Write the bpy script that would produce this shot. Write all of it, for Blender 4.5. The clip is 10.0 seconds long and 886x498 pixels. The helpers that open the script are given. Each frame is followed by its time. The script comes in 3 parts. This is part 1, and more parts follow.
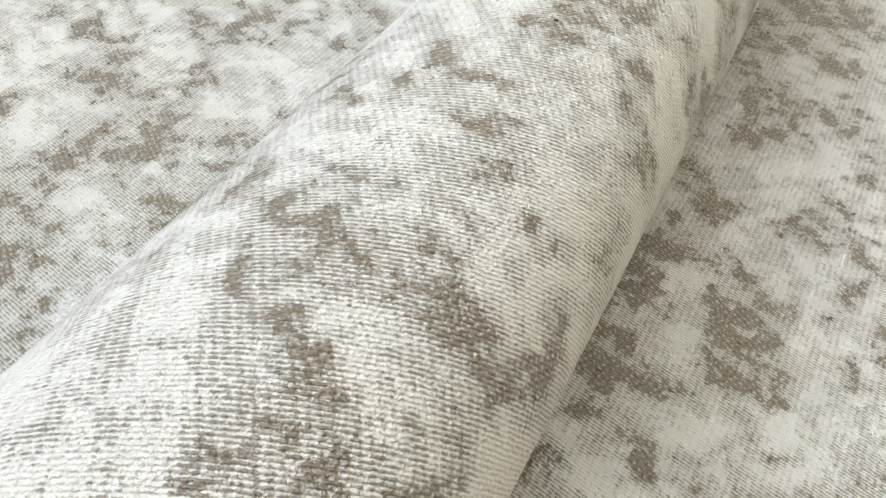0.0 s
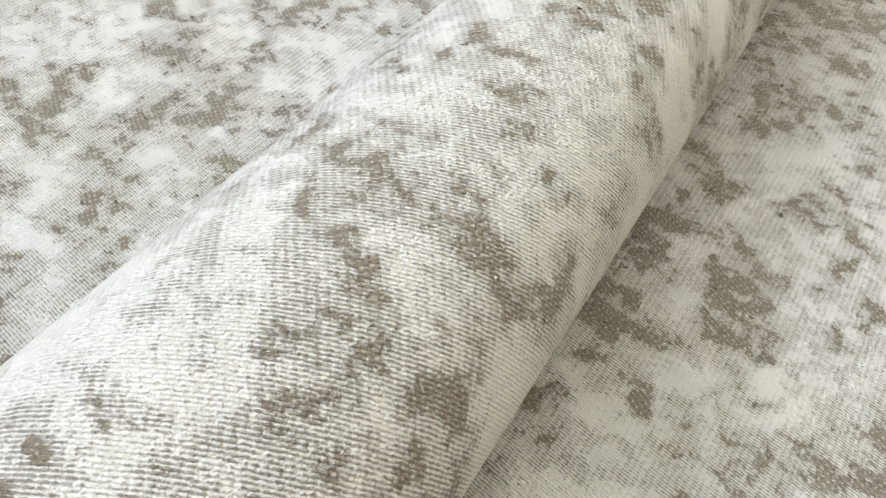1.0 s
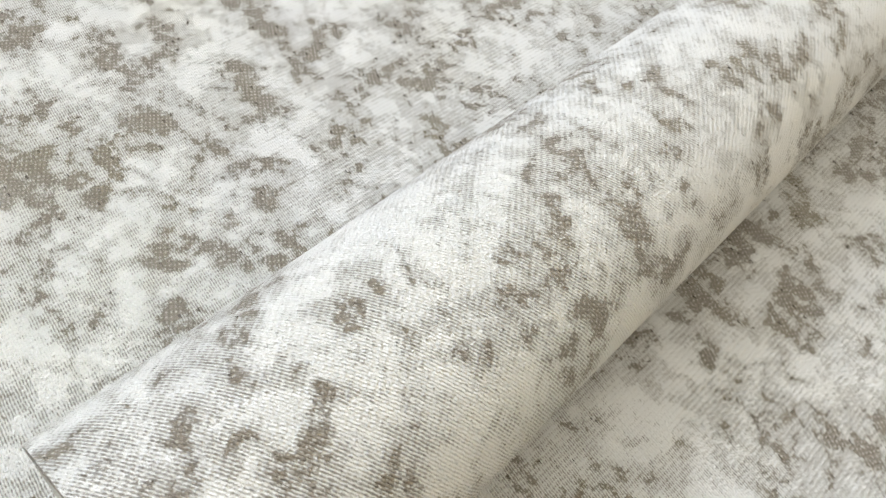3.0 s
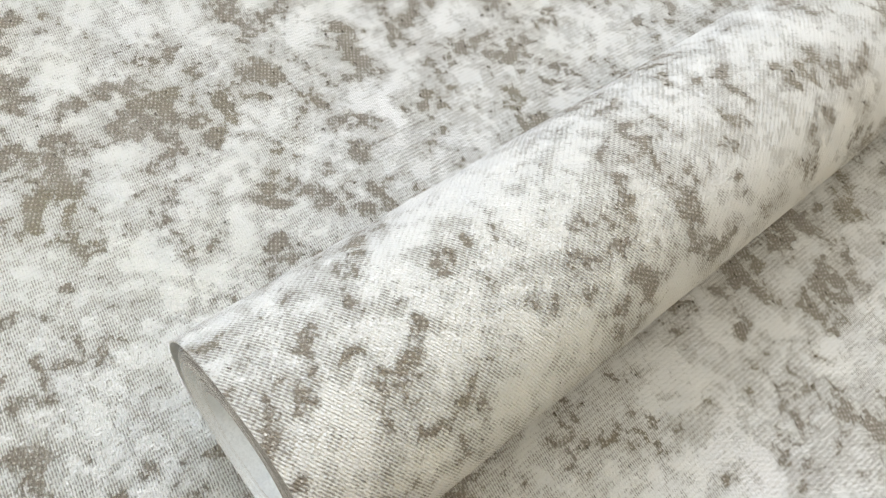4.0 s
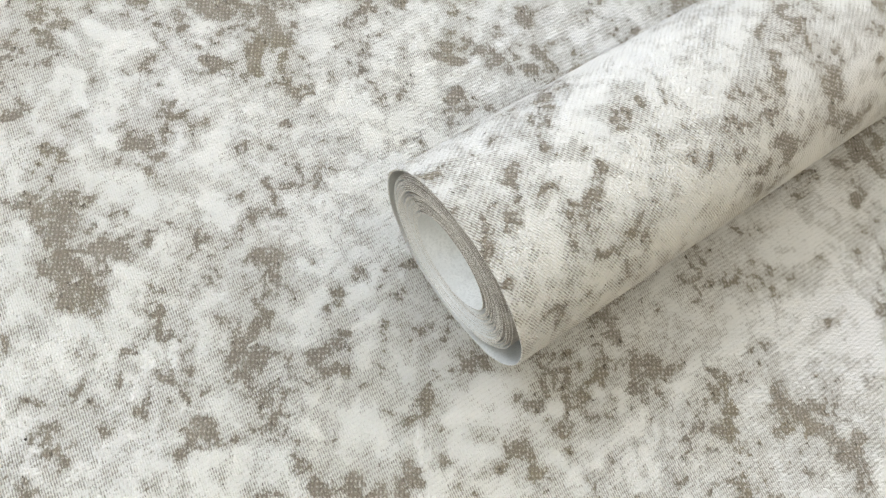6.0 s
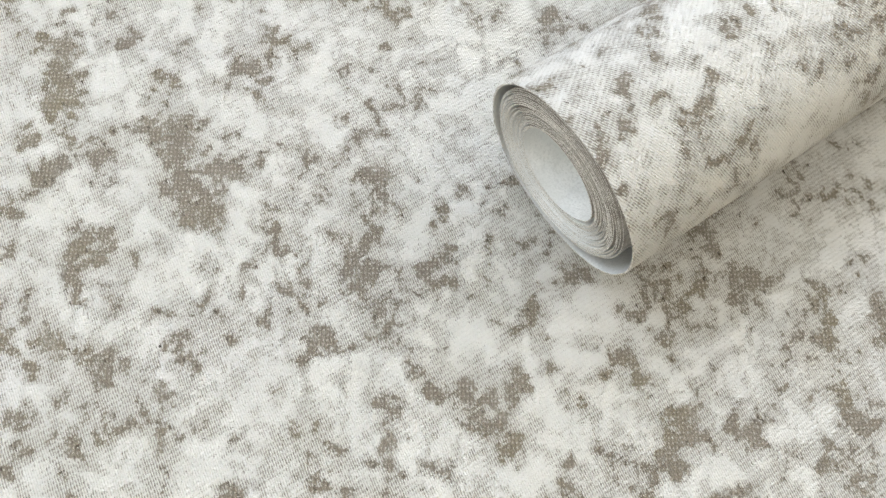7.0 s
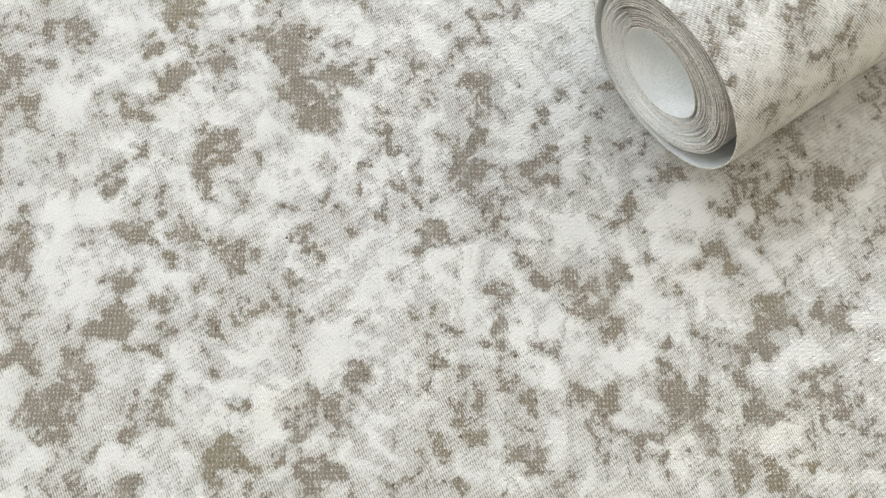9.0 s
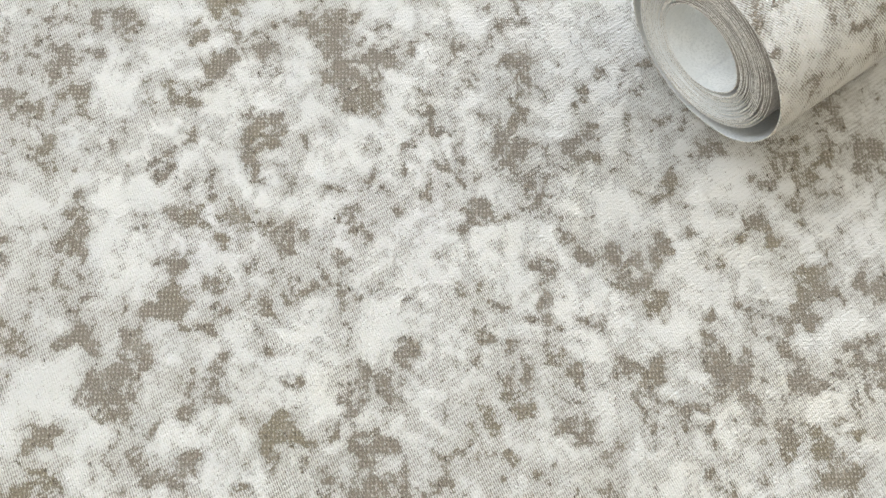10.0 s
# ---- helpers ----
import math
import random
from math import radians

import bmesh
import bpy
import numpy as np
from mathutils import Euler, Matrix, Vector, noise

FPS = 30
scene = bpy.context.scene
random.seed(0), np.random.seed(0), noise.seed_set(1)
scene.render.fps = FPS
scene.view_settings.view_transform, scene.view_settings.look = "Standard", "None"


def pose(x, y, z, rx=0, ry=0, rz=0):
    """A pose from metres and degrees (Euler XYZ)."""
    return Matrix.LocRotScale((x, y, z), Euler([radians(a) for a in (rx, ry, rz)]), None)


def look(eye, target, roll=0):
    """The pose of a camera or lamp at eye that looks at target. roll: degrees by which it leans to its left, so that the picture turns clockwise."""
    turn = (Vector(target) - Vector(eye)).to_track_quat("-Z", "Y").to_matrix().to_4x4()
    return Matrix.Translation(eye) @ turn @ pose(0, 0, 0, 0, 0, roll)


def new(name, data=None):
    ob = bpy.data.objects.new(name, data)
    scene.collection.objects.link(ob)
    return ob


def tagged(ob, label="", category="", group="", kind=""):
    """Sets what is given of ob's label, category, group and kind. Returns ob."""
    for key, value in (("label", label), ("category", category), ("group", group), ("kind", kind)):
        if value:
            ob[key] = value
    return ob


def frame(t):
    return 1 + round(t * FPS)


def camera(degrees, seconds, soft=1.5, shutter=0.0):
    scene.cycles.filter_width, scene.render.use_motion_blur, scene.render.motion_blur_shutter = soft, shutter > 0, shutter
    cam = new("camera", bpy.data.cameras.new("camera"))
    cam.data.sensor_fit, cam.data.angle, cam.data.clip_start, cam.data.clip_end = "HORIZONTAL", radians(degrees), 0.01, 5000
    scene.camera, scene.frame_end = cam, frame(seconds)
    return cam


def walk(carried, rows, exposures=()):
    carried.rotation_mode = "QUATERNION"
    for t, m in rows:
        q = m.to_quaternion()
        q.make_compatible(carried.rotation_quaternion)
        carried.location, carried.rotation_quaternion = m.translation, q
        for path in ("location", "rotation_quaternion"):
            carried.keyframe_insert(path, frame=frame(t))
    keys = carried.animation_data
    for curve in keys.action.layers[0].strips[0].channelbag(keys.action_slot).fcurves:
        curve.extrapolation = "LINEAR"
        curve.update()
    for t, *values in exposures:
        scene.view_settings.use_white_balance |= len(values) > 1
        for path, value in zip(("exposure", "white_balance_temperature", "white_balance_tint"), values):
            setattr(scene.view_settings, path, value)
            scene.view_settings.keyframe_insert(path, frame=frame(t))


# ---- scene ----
cam = camera(58.5, 10.0)
PATH = [
    (0, (0.05525, 0.11141, 0.19378), (-0.44388, 1.33859, -1.30451), 7.944),
    (0.5, (0.06348, 0.09692, 0.19456), (-0.46674, 1.31193, -1.30297), 7.681),
    (1, (0.06882, 0.08370, 0.20797), (-0.49270, 1.27727, -1.29539), 8.070),
    (1.5, (0.07536, 0.06396, 0.23259), (-0.51765, 1.23257, -1.27827), 9.006),
    (2, (0.07425, 0.04278, 0.24739), (-0.54085, 1.17575, -1.28167), 10.688),
    (2.5, (0.07135, 0.02209, 0.25908), (-0.55965, 1.10923, -1.29654), 12.669),
    (2.7, (0.07040, 0.01589, 0.26644), (-0.56254, 1.07616, -1.30684), 13.534),
    (3.8, (0.07331, -0.01989, 0.30230), (-0.56221, 0.91609, -1.34696), 17.429),
    (4, (0.07265, -0.02486, 0.30966), (-0.55066, 0.87365, -1.36491), 17.836),
    (4.5, (0.07191, -0.03917, 0.31933), (-0.51890, 0.78956, -1.40234), 19.326),
    (5, (0.07180, -0.05581, 0.33567), (-0.47601, 0.70172, -1.43239), 20.277),
    (5.5, (0.06927, -0.07266, 0.34495), (-0.43481, 0.60823, -1.46676), 20.240),
    (5.7, (0.06889, -0.07911, 0.34952), (-0.41883, 0.57329, -1.47709), 20.032),
    (7, (0.06751, -0.12385, 0.35355), (-0.35954, 0.33196, -1.54642), 13.272),
    (7.5, (0.06914, -0.14002, 0.35173), (-0.34017, 0.27698, -1.56101), 11.838),
    (8, (0.07253, -0.15272, 0.35865), (-0.31084, 0.24034, -1.56451), 12.043),
    (8.5, (0.07365, -0.16848, 0.36311), (-0.29265, 0.22061, -1.56418), 13.126),
    (9, (0.07044, -0.18105, 0.36641), (-0.28668, 0.19174, -1.56582), 12.489),
    (9.5, (0.07028, -0.19270, 0.36851), (-0.28843, 0.16692, -1.56592), 10.923),
    (10, (0.06833, -0.19867, 0.37042), (-0.29150, 0.13599, -1.56827), 8.294),
]
walk(cam, [(t, look(eye, target, roll)) for t, eye, target, roll in PATH])

# ---- light: a cool side window, two warm fill lamps added before and behind the camera, a pale room ----
world = bpy.data.worlds.new("world")
scene.world = world
world.use_nodes = True
sky = world.node_tree.nodes.new("ShaderNodeTexSky")
sky.sky_type, sky.sun_disc, sky.sun_elevation, sky.sun_rotation = "NISHITA", False, radians(42), radians(-90)
world.node_tree.links.new(sky.outputs[0], world.node_tree.nodes["Background"].inputs[0])
world.node_tree.nodes["Background"].inputs[1].default_value = 0.1


def area_light(name, eye, target, wide, high, power, colour):
    data = bpy.data.lights.new(name, "AREA")
    data.shape, data.size, data.size_y, data.energy, data.color = "RECTANGLE", wide, high, power, colour
    ob = new(name, data)
    ob.matrix_world = look(eye, target)
    return ob


ROOM_X, ROOM_E, ROOM_Y0, ROOM_Y1, ROOM_Z = 1.5, 2.6, -1.6, 2.0, 2.4
area_light("window_light_side", (-ROOM_X + 0.03, 0.1, 1.6), (0, 0.1, 1.6), 3.0, 1.3, 58, (0.83, 0.90, 1.0))
# fill lamps, added to brighten the roll's end and its right side
area_light("fill_light_back", (0.45, ROOM_Y0 + 0.03, 1.6), (0.45, 0, 1.6), 1.5, 1.3, 9, (1.0, 0.95, 0.82))
area_light("fill_light_front", (0.45, ROOM_Y1 - 0.03, 1.6), (0.45, 0, 1.6), 1.5, 1.3, 22, (1.0, 0.935, 0.76))
scene.view_settings.exposure = 0.28


# ---- node helpers and materials ----
class Nodes:
    """Short hand for building a node material."""

    def __init__(self, name):
        self.mat = bpy.data.materials.new(name)
        self.mat.use_nodes = True
        self.tree = self.mat.node_tree
        self.bsdf = self.tree.nodes["Principled BSDF"]

    def add(self, kind, **sockets):
        node = self.tree.nodes.new(kind)
        for key, value in sockets.items():
            self.put(node, key, value)
        return node

    def put(self, node, key, value):
        index = int(key[1:]) if key[0] == "i" and key[1:].isdigit() else key.replace("_", " ")
        if isinstance(value, bpy.types.NodeSocket):
            self.tree.links.new(value, node.inputs[index])
        else:
            node.inputs[index].default_value = value

    def math(self, op, a, b=0.0, c=0.0, clamp=False):
        node = self.tree.nodes.new("ShaderNodeMath")
        node.operation, node.use_clamp = op, clamp
        for k, value in enumerate((a, b, c)):
            self.put(node, "i%d" % k, value)
        return node.outputs[0]

    def noise(self, vector, scale, detail=3.0, rough=0.5, distortion=0.0):
        return self.add("ShaderNodeTexNoise", Vector=vector, Scale=scale, Detail=detail, Roughness=rough, Distortion=distortion).outputs[0]

    def steps(self, value, low, high, to_low=0.0, to_high=1.0):
        node = self.add("ShaderNodeMapRange", i0=value, i1=low, i2=high, i3=to_low, i4=to_high)
        node.interpolation_type = "SMOOTHSTEP"
        return node.outputs[0]

    def mix(self, factor, a, b):
        node = self.tree.nodes.new("ShaderNodeMix")
        node.data_type = "RGBA"
        for k, value in ((0, factor), (6, a), (7, b)):
            self.put(node, "i%d" % k, value)
        return node.outputs[2]

    def bump(self, height, strength, distance, normal=None):
        node = self.add("ShaderNodeBump", Height=height, Strength=strength, Distance=distance)
        if normal is not None:
            self.put(node, "Normal", normal)
        return node.outputs[0]


def wallpaper_material(name, rib_turn, break_turn, grid_turn):
    """Embossed twill wallpaper: white raised ribs printed over a taupe pearl ground. The attribute "cover" says how densely the
    ribs lie; the turns are the directions, in degrees on the paper, of the ribs, of the breaks between stitches and of the grid."""
    n = Nodes(name)
    uv = n.add("ShaderNodeUVMap").outputs[0]

    def across(vector, degrees):
        """Metres across lines that run at that angle."""
        node = n.add("ShaderNodeVectorMath", i0=vector, i1=(-math.sin(radians(degrees)), math.cos(radians(degrees)), 0.0))
        node.operation = "DOT_PRODUCT"
        return node.outputs[1]

    def wave(metres, pitch):
        return n.math("SINE", n.math("MULTIPLY", metres, 2 * math.pi / pitch))

    # threads wander a little
    wander = n.add("ShaderNodeTexNoise", Vector=uv, Scale=260.0, Detail=3.0).outputs[1]
    shift = n.add("ShaderNodeVectorMath", i0=wander, i1=(0.5, 0.5, 0.5))
    shift.operation = "SUBTRACT"
    small = n.add("ShaderNodeVectorMath", i0=shift.outputs[0])
    small.operation = "SCALE"
    small.inputs[3].default_value = 0.0007
    moved = n.add("ShaderNodeVectorMath", i0=uv, i1=small.outputs[0])
    moved.operation = "ADD"
    moved = moved.outputs[0]
    rib = wave(across(moved, rib_turn), RIB)
    breaks = wave(across(moved, break_turn), STITCH)
    warp_thread = wave(across(moved, grid_turn), GRID)
    weft_thread = wave(across(moved, grid_turn + 90), GRID * 1.25)
    cover = n.add("ShaderNodeAttribute")
    cover.attribute_name = "cover"
    # the print is set stitch by stitch, so its edges step with the weave
    axes = n.add("ShaderNodeCombineXYZ", X=across(moved, break_turn), Y=across(moved, rib_turn)).outputs[0]
    stitch = n.add("ShaderNodeVectorMath", i0=axes, i1=(STITCH, RIB, 1.0))
    stitch.operation = "SNAP"
    cell = stitch.outputs[0]
    coarse = n.noise(uv, 120.0, 6.0, 0.68, 0.4)
    middle = n.noise(cell, 330.0, 3.0, 0.6)
    fine = n.noise(uv, 1700.0, 2.0, 0.6)
    grain = n.noise(moved, 900.0, 2.0, 0.6)
    total = n.math("MULTIPLY_ADD", n.math("SUBTRACT", coarse, 0.5), 2.2, cover.outputs[2])
    total = n.math("MULTIPLY_ADD", n.math("SUBTRACT", middle, 0.5), 0.7, total)
    # three densities of stitching: bare ground, striped, solid white
    total = n.math("ADD", n.steps(total, 0.08, 0.46, 0.07, 0.50), n.steps(total, 0.53, 0.92, 0.0, 0.38))
    soft_total = total
    total = n.math("MULTIPLY_ADD", n.math("SUBTRACT", fine, 0.5), 0.65, total)
    total = n.math("MULTIPLY_ADD", n.math("SUBTRACT", grain, 0.5), 0.55, total)
    weave = n.math("MULTIPLY_ADD", breaks, 0.40, rib)
    # ribs stand out in some places and sink into the grain in others
    strength = n.steps(n.noise(uv, 70.0, 3.0, 0.6), 0.34, 0.58, 0.11, 0.26)
    total = n.math("MULTIPLY_ADD", weave, strength, total)
    white = n.steps(total, 0.27, 0.60)
    # ground colour drifts from mauve grey to olive brown
    drift = n.noise(uv, 16.0, 2.0, 0.5)
    ground = n.mix(n.steps(drift, 0.46, 0.70, 0.0, 0.8), (0.306, 0.277, 0.240, 1), (0.298, 0.266, 0.192, 1))
    pale = n.noise(uv, 60.0, 3.0, 0.55)
    ground = n.mix(n.steps(pale, 0.46, 0.70, 0.0, 0.6), ground, (0.46, 0.435, 0.40, 1))
    ground = n.mix(n.math("MULTIPLY", n.steps(grain, 0.58, 0.36), 0.5), ground, (0.15, 0.132, 0.112, 1))
    # the ink between dense ribs is a silvery grey
    ground = n.mix(n.steps(soft_total, 0.14, 0.46, 0.0, 0.75), ground, (0.44, 0.432, 0.415, 1))
    # pale knots where the threads of the ground cross; groove shade between them painted as dark colour
    knots = n.steps(n.math("ADD", warp_thread, weft_thread), 0.7, 1.5)
    ground = n.mix(n.math("MULTIPLY", knots, n.steps(grain, 0.40, 0.58, 0.0, 0.8)), ground, (0.64, 0.625, 0.59, 1))
    ground = n.mix(n.steps(warp_thread, -0.3, -0.95, 0.0, 0.35), ground, (0.17, 0.152, 0.13, 1))
    cream = n.mix(n.steps(n.noise(uv, 45.0, 3.0), 0.35, 0.7), (0.715, 0.715, 0.703, 1), (0.67, 0.674, 0.668, 1))
    tint = n.noise(uv, 9.0, 3.0, 0.55)
    cream = n.mix(n.steps(tint, 0.52, 0.74, 0.0, 0.45), cream, (0.73, 0.708, 0.635, 1))
    cream = n.mix(n.steps(tint, 0.48, 0.26, 0.0, 0.6), cream, (0.705, 0.703, 0.725, 1))
    cream = n.mix(n.math("MULTIPLY", n.steps(breaks, -0.35, -0.95), n.steps(grain, 0.4, 0.62, 0.0, 0.4)), cream, (0.56, 0.55, 0.53, 1))
    n.put(n.bsdf, "Base Color", n.mix(white, ground, cream))
    n.put(n.bsdf, "Roughness", n.math("MULTIPLY_ADD", white, 0.30, n.math("MULTIPLY_ADD", middle, 0.3, 0.17)))
    n.put(n.bsdf, "Metallic", n.math("MULTIPLY_ADD", white, -0.55, 0.55))
    n.put(n.bsdf, "Specular IOR Level", 0.32)
    relief = n.math("MULTIPLY_ADD", white, 0.26, n.math("MULTIPLY", weave, 0.17))
    relief = n.math("MULTIPLY_ADD", fine, 0.35, relief)
    relief = n.math("MULTIPLY_ADD", grain, 1.2, relief)
    relief = n.math("MULTIPLY_ADD", knots, 0.25, relief)
    low = n.bump(n.math("ADD", soft_total, middle), 0.4, 0.0008)
    n.put(n.bsdf, "Normal", n.bump(relief, 0.9, 0.0012, low))
    return n.mat


def paper_material(name, colour, other, scale, rough, grain, low=0.75):
    n = Nodes(name)
    place = n.add("ShaderNodeTexCoord").outputs[3]
    blot = n.noise(place, scale, 4.0, 0.6)
    speck = n.noise(place, grain, 2.0, 0.6)
    tone = n.mix(n.steps(blot, 0.35, 0.65), colour, other)
    dark = tuple(c * low for c in colour[:3]) + (1,)
    n.put(n.bsdf, "Base Color", n.mix(n.math("MULTIPLY", n.steps(speck, 0.45, 0.65), 0.7), tone, dark))
    n.put(n.bsdf, "Roughness", rough)
    n.put(n.bsdf, "Normal", n.bump(n.math("ADD", blot, speck), 0.4, 0.0006))
    return n.mat


RIB, STITCH, GRID = 0.00104, 0.0021, 0.0018      # pitch of the ribs, length of a stitch, threads of the ground
sheet_print = wallpaper_material("wallpaper_print_sheet", -10, 88, -34)
roll_print = wallpaper_material("wallpaper_print_roll", 29, -52, 52)
back_paper = paper_material("wallpaper_backing", (0.66, 0.69, 0.70, 1), (0.76, 0.785, 0.795, 1), 60, 0.6, 900, 0.9)
cut_edge = paper_material("wallpaper_cut_edge", (0.60, 0.585, 0.55, 1), (0.70, 0.685, 0.65, 1), 300, 0.8, 1100, 0.25)
# taupe print side of the coil, darkened to stand for shade in the gaps
gap_shade_print = paper_material("wallpaper_ground_gap_shade", (0.19, 0.17, 0.15, 1), (0.30, 0.28, 0.25, 1), 120, 0.5, 900)
wall_paint = paper_material("wall_paint", (0.83, 0.80, 0.72, 1), (0.81, 0.78, 0.70, 1), 3, 0.8, 120)
# ochre only so that the unseen east wall bounces warm light
bounce_paint = paper_material("wall_paint_warm_bounce", (0.58, 0.42, 0.17, 1), (0.55, 0.395, 0.155, 1), 3, 0.8, 120)
floor_board = paper_material("floor_lino", (0.45, 0.40, 0.33, 1), (0.40, 0.35, 0.29, 1), 6, 0.5, 200)
frame_paint = paper_material("window_frame_paint", (0.86, 0.855, 0.83, 1), (0.84, 0.835, 0.81, 1), 8, 0.4, 200)
dirt = paper_material("dirt", (0.03, 0.028, 0.025, 1), (0.05, 0.045, 0.04, 1), 900, 0.9, 2500)


# ---- mesh helpers ----
def part(name, bm, material, parent=None, label="", smooth=False):
    mesh = bpy.data.meshes.new(name)
    bm.to_mesh(mesh)
    bm.free()
    for m in material if isinstance(material, (list, tuple)) else (material,):
        mesh.materials.append(m)
    if smooth:
        mesh.shade_smooth()
    ob = new(name, mesh)
    if parent is not None:
        ob.parent = parent
    if label:
        ob["label"] = label
    return ob


def boxes(*spans):
    """A bmesh of boxes, each given as (x0, x1, y0, y1, z0, z1)."""
    bm = bmesh.new()
    for x0, x1, y0, y1, z0, z1 in spans:
        bmesh.ops.create_cube(bm, size=1, matrix=Matrix.Translation(((x0 + x1) / 2, (y0 + y1) / 2, (z0 + z1) / 2)) @ Matrix.Diagonal((x1 - x0, y1 - y0, z1 - z0, 1)))
    return bm


def lattice(x, y, cell, seed):
    """Smooth value noise in 0 to 1 on arrays of metres."""
    table = np.random.default_rng(seed).random((256, 256))
    gx, gy = x / cell, y / cell
    ix, iy = np.floor(gx).astype(int), np.floor(gy).astype(int)
    fx, fy = gx - ix, gy - iy
    fx, fy = fx * fx * (3 - 2 * fx), fy * fy * (3 - 2 * fy)
    a, b = table[ix % 256, iy % 256], table[(ix + 1) % 256, iy % 256]
    c, d = table[ix % 256, (iy + 1) % 256], table[(ix + 1) % 256, (iy + 1) % 256]
    return (a * (1 - fx) + b * fx) * (1 - fy) + (c * (1 - fx) + d * fx) * fy


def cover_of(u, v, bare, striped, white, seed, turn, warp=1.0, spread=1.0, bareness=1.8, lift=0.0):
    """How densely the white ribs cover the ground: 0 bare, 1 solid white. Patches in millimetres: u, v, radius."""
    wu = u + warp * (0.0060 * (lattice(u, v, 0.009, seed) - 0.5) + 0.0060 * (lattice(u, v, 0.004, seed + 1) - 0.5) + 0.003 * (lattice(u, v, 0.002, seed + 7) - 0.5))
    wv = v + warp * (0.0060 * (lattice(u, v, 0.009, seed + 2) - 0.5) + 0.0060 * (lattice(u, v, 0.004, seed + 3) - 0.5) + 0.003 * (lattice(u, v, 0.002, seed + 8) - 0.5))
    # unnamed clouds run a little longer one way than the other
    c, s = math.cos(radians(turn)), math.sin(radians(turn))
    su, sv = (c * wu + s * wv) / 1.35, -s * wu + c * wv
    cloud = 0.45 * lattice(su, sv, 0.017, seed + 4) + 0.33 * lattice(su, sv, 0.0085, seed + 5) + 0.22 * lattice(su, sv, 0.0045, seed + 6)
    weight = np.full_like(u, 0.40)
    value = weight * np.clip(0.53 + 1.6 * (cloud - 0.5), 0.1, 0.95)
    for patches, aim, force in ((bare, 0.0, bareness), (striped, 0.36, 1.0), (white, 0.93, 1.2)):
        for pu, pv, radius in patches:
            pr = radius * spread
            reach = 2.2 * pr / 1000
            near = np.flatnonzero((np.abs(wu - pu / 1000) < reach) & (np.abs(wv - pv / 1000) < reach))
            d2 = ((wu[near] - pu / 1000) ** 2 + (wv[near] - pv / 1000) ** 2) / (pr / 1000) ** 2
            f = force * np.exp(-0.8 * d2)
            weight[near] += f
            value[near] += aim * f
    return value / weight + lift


def printed_sheet(name, xs, ys, shape, uv, cover, material):
    """A grid sheet; shape(i, j arrays) gives the places, uv the metres on the paper."""
    nx, ny = len(xs), len(ys)
    gx, gy = np.meshgrid(xs, ys, indexing="ij")
    places = np.stack(shape(gx, gy), -1).reshape(-1, 3)
    k = np.arange(nx * ny).reshape(nx, ny)
    quads = np.stack((k[:-1, :-1], k[1:, :-1], k[1:, 1:], k[:-1, 1:]), -1).reshape(-1, 4)
    mesh = bpy.data.meshes.new(name)
    mesh.from_pydata(places.tolist(), [], quads.tolist())
    pu, pv = (a.reshape(-1) for a in uv(gx, gy))
    layer = mesh.uv_layers.new(name="UVMap")
    corner = quads.reshape(-1)
    layer.data.foreach_set("uv", np.stack((pu[corner], pv[corner]), -1).reshape(-1).astype(np.float32))
    values = mesh.attributes.new("cover", "FLOAT", "POINT")
    values.data.foreach_set("value", cover(pu, pv).astype(np.float32))
    mesh.materials.append(material)
    mesh.shade_smooth()
    return new(name, mesh)


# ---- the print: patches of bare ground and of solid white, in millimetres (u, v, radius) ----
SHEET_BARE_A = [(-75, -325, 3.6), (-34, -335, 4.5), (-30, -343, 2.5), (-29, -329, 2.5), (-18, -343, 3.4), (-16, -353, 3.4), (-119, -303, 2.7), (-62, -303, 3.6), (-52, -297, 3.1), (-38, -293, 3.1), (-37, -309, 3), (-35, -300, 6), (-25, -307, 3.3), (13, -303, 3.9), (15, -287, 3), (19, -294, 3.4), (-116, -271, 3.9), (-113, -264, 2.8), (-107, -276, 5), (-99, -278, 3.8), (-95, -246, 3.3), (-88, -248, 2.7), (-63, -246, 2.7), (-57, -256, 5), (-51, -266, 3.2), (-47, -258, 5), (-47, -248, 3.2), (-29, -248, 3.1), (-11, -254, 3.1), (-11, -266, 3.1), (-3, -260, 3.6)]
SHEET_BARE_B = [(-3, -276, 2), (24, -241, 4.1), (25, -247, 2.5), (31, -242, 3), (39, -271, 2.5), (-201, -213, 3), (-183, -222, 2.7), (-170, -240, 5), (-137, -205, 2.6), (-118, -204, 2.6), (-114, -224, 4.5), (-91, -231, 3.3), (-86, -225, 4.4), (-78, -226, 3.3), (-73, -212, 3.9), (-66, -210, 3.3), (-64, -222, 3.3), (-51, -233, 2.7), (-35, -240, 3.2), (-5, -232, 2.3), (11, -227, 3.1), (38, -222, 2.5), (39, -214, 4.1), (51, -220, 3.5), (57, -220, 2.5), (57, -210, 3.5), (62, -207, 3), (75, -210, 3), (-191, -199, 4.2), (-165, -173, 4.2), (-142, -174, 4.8)]
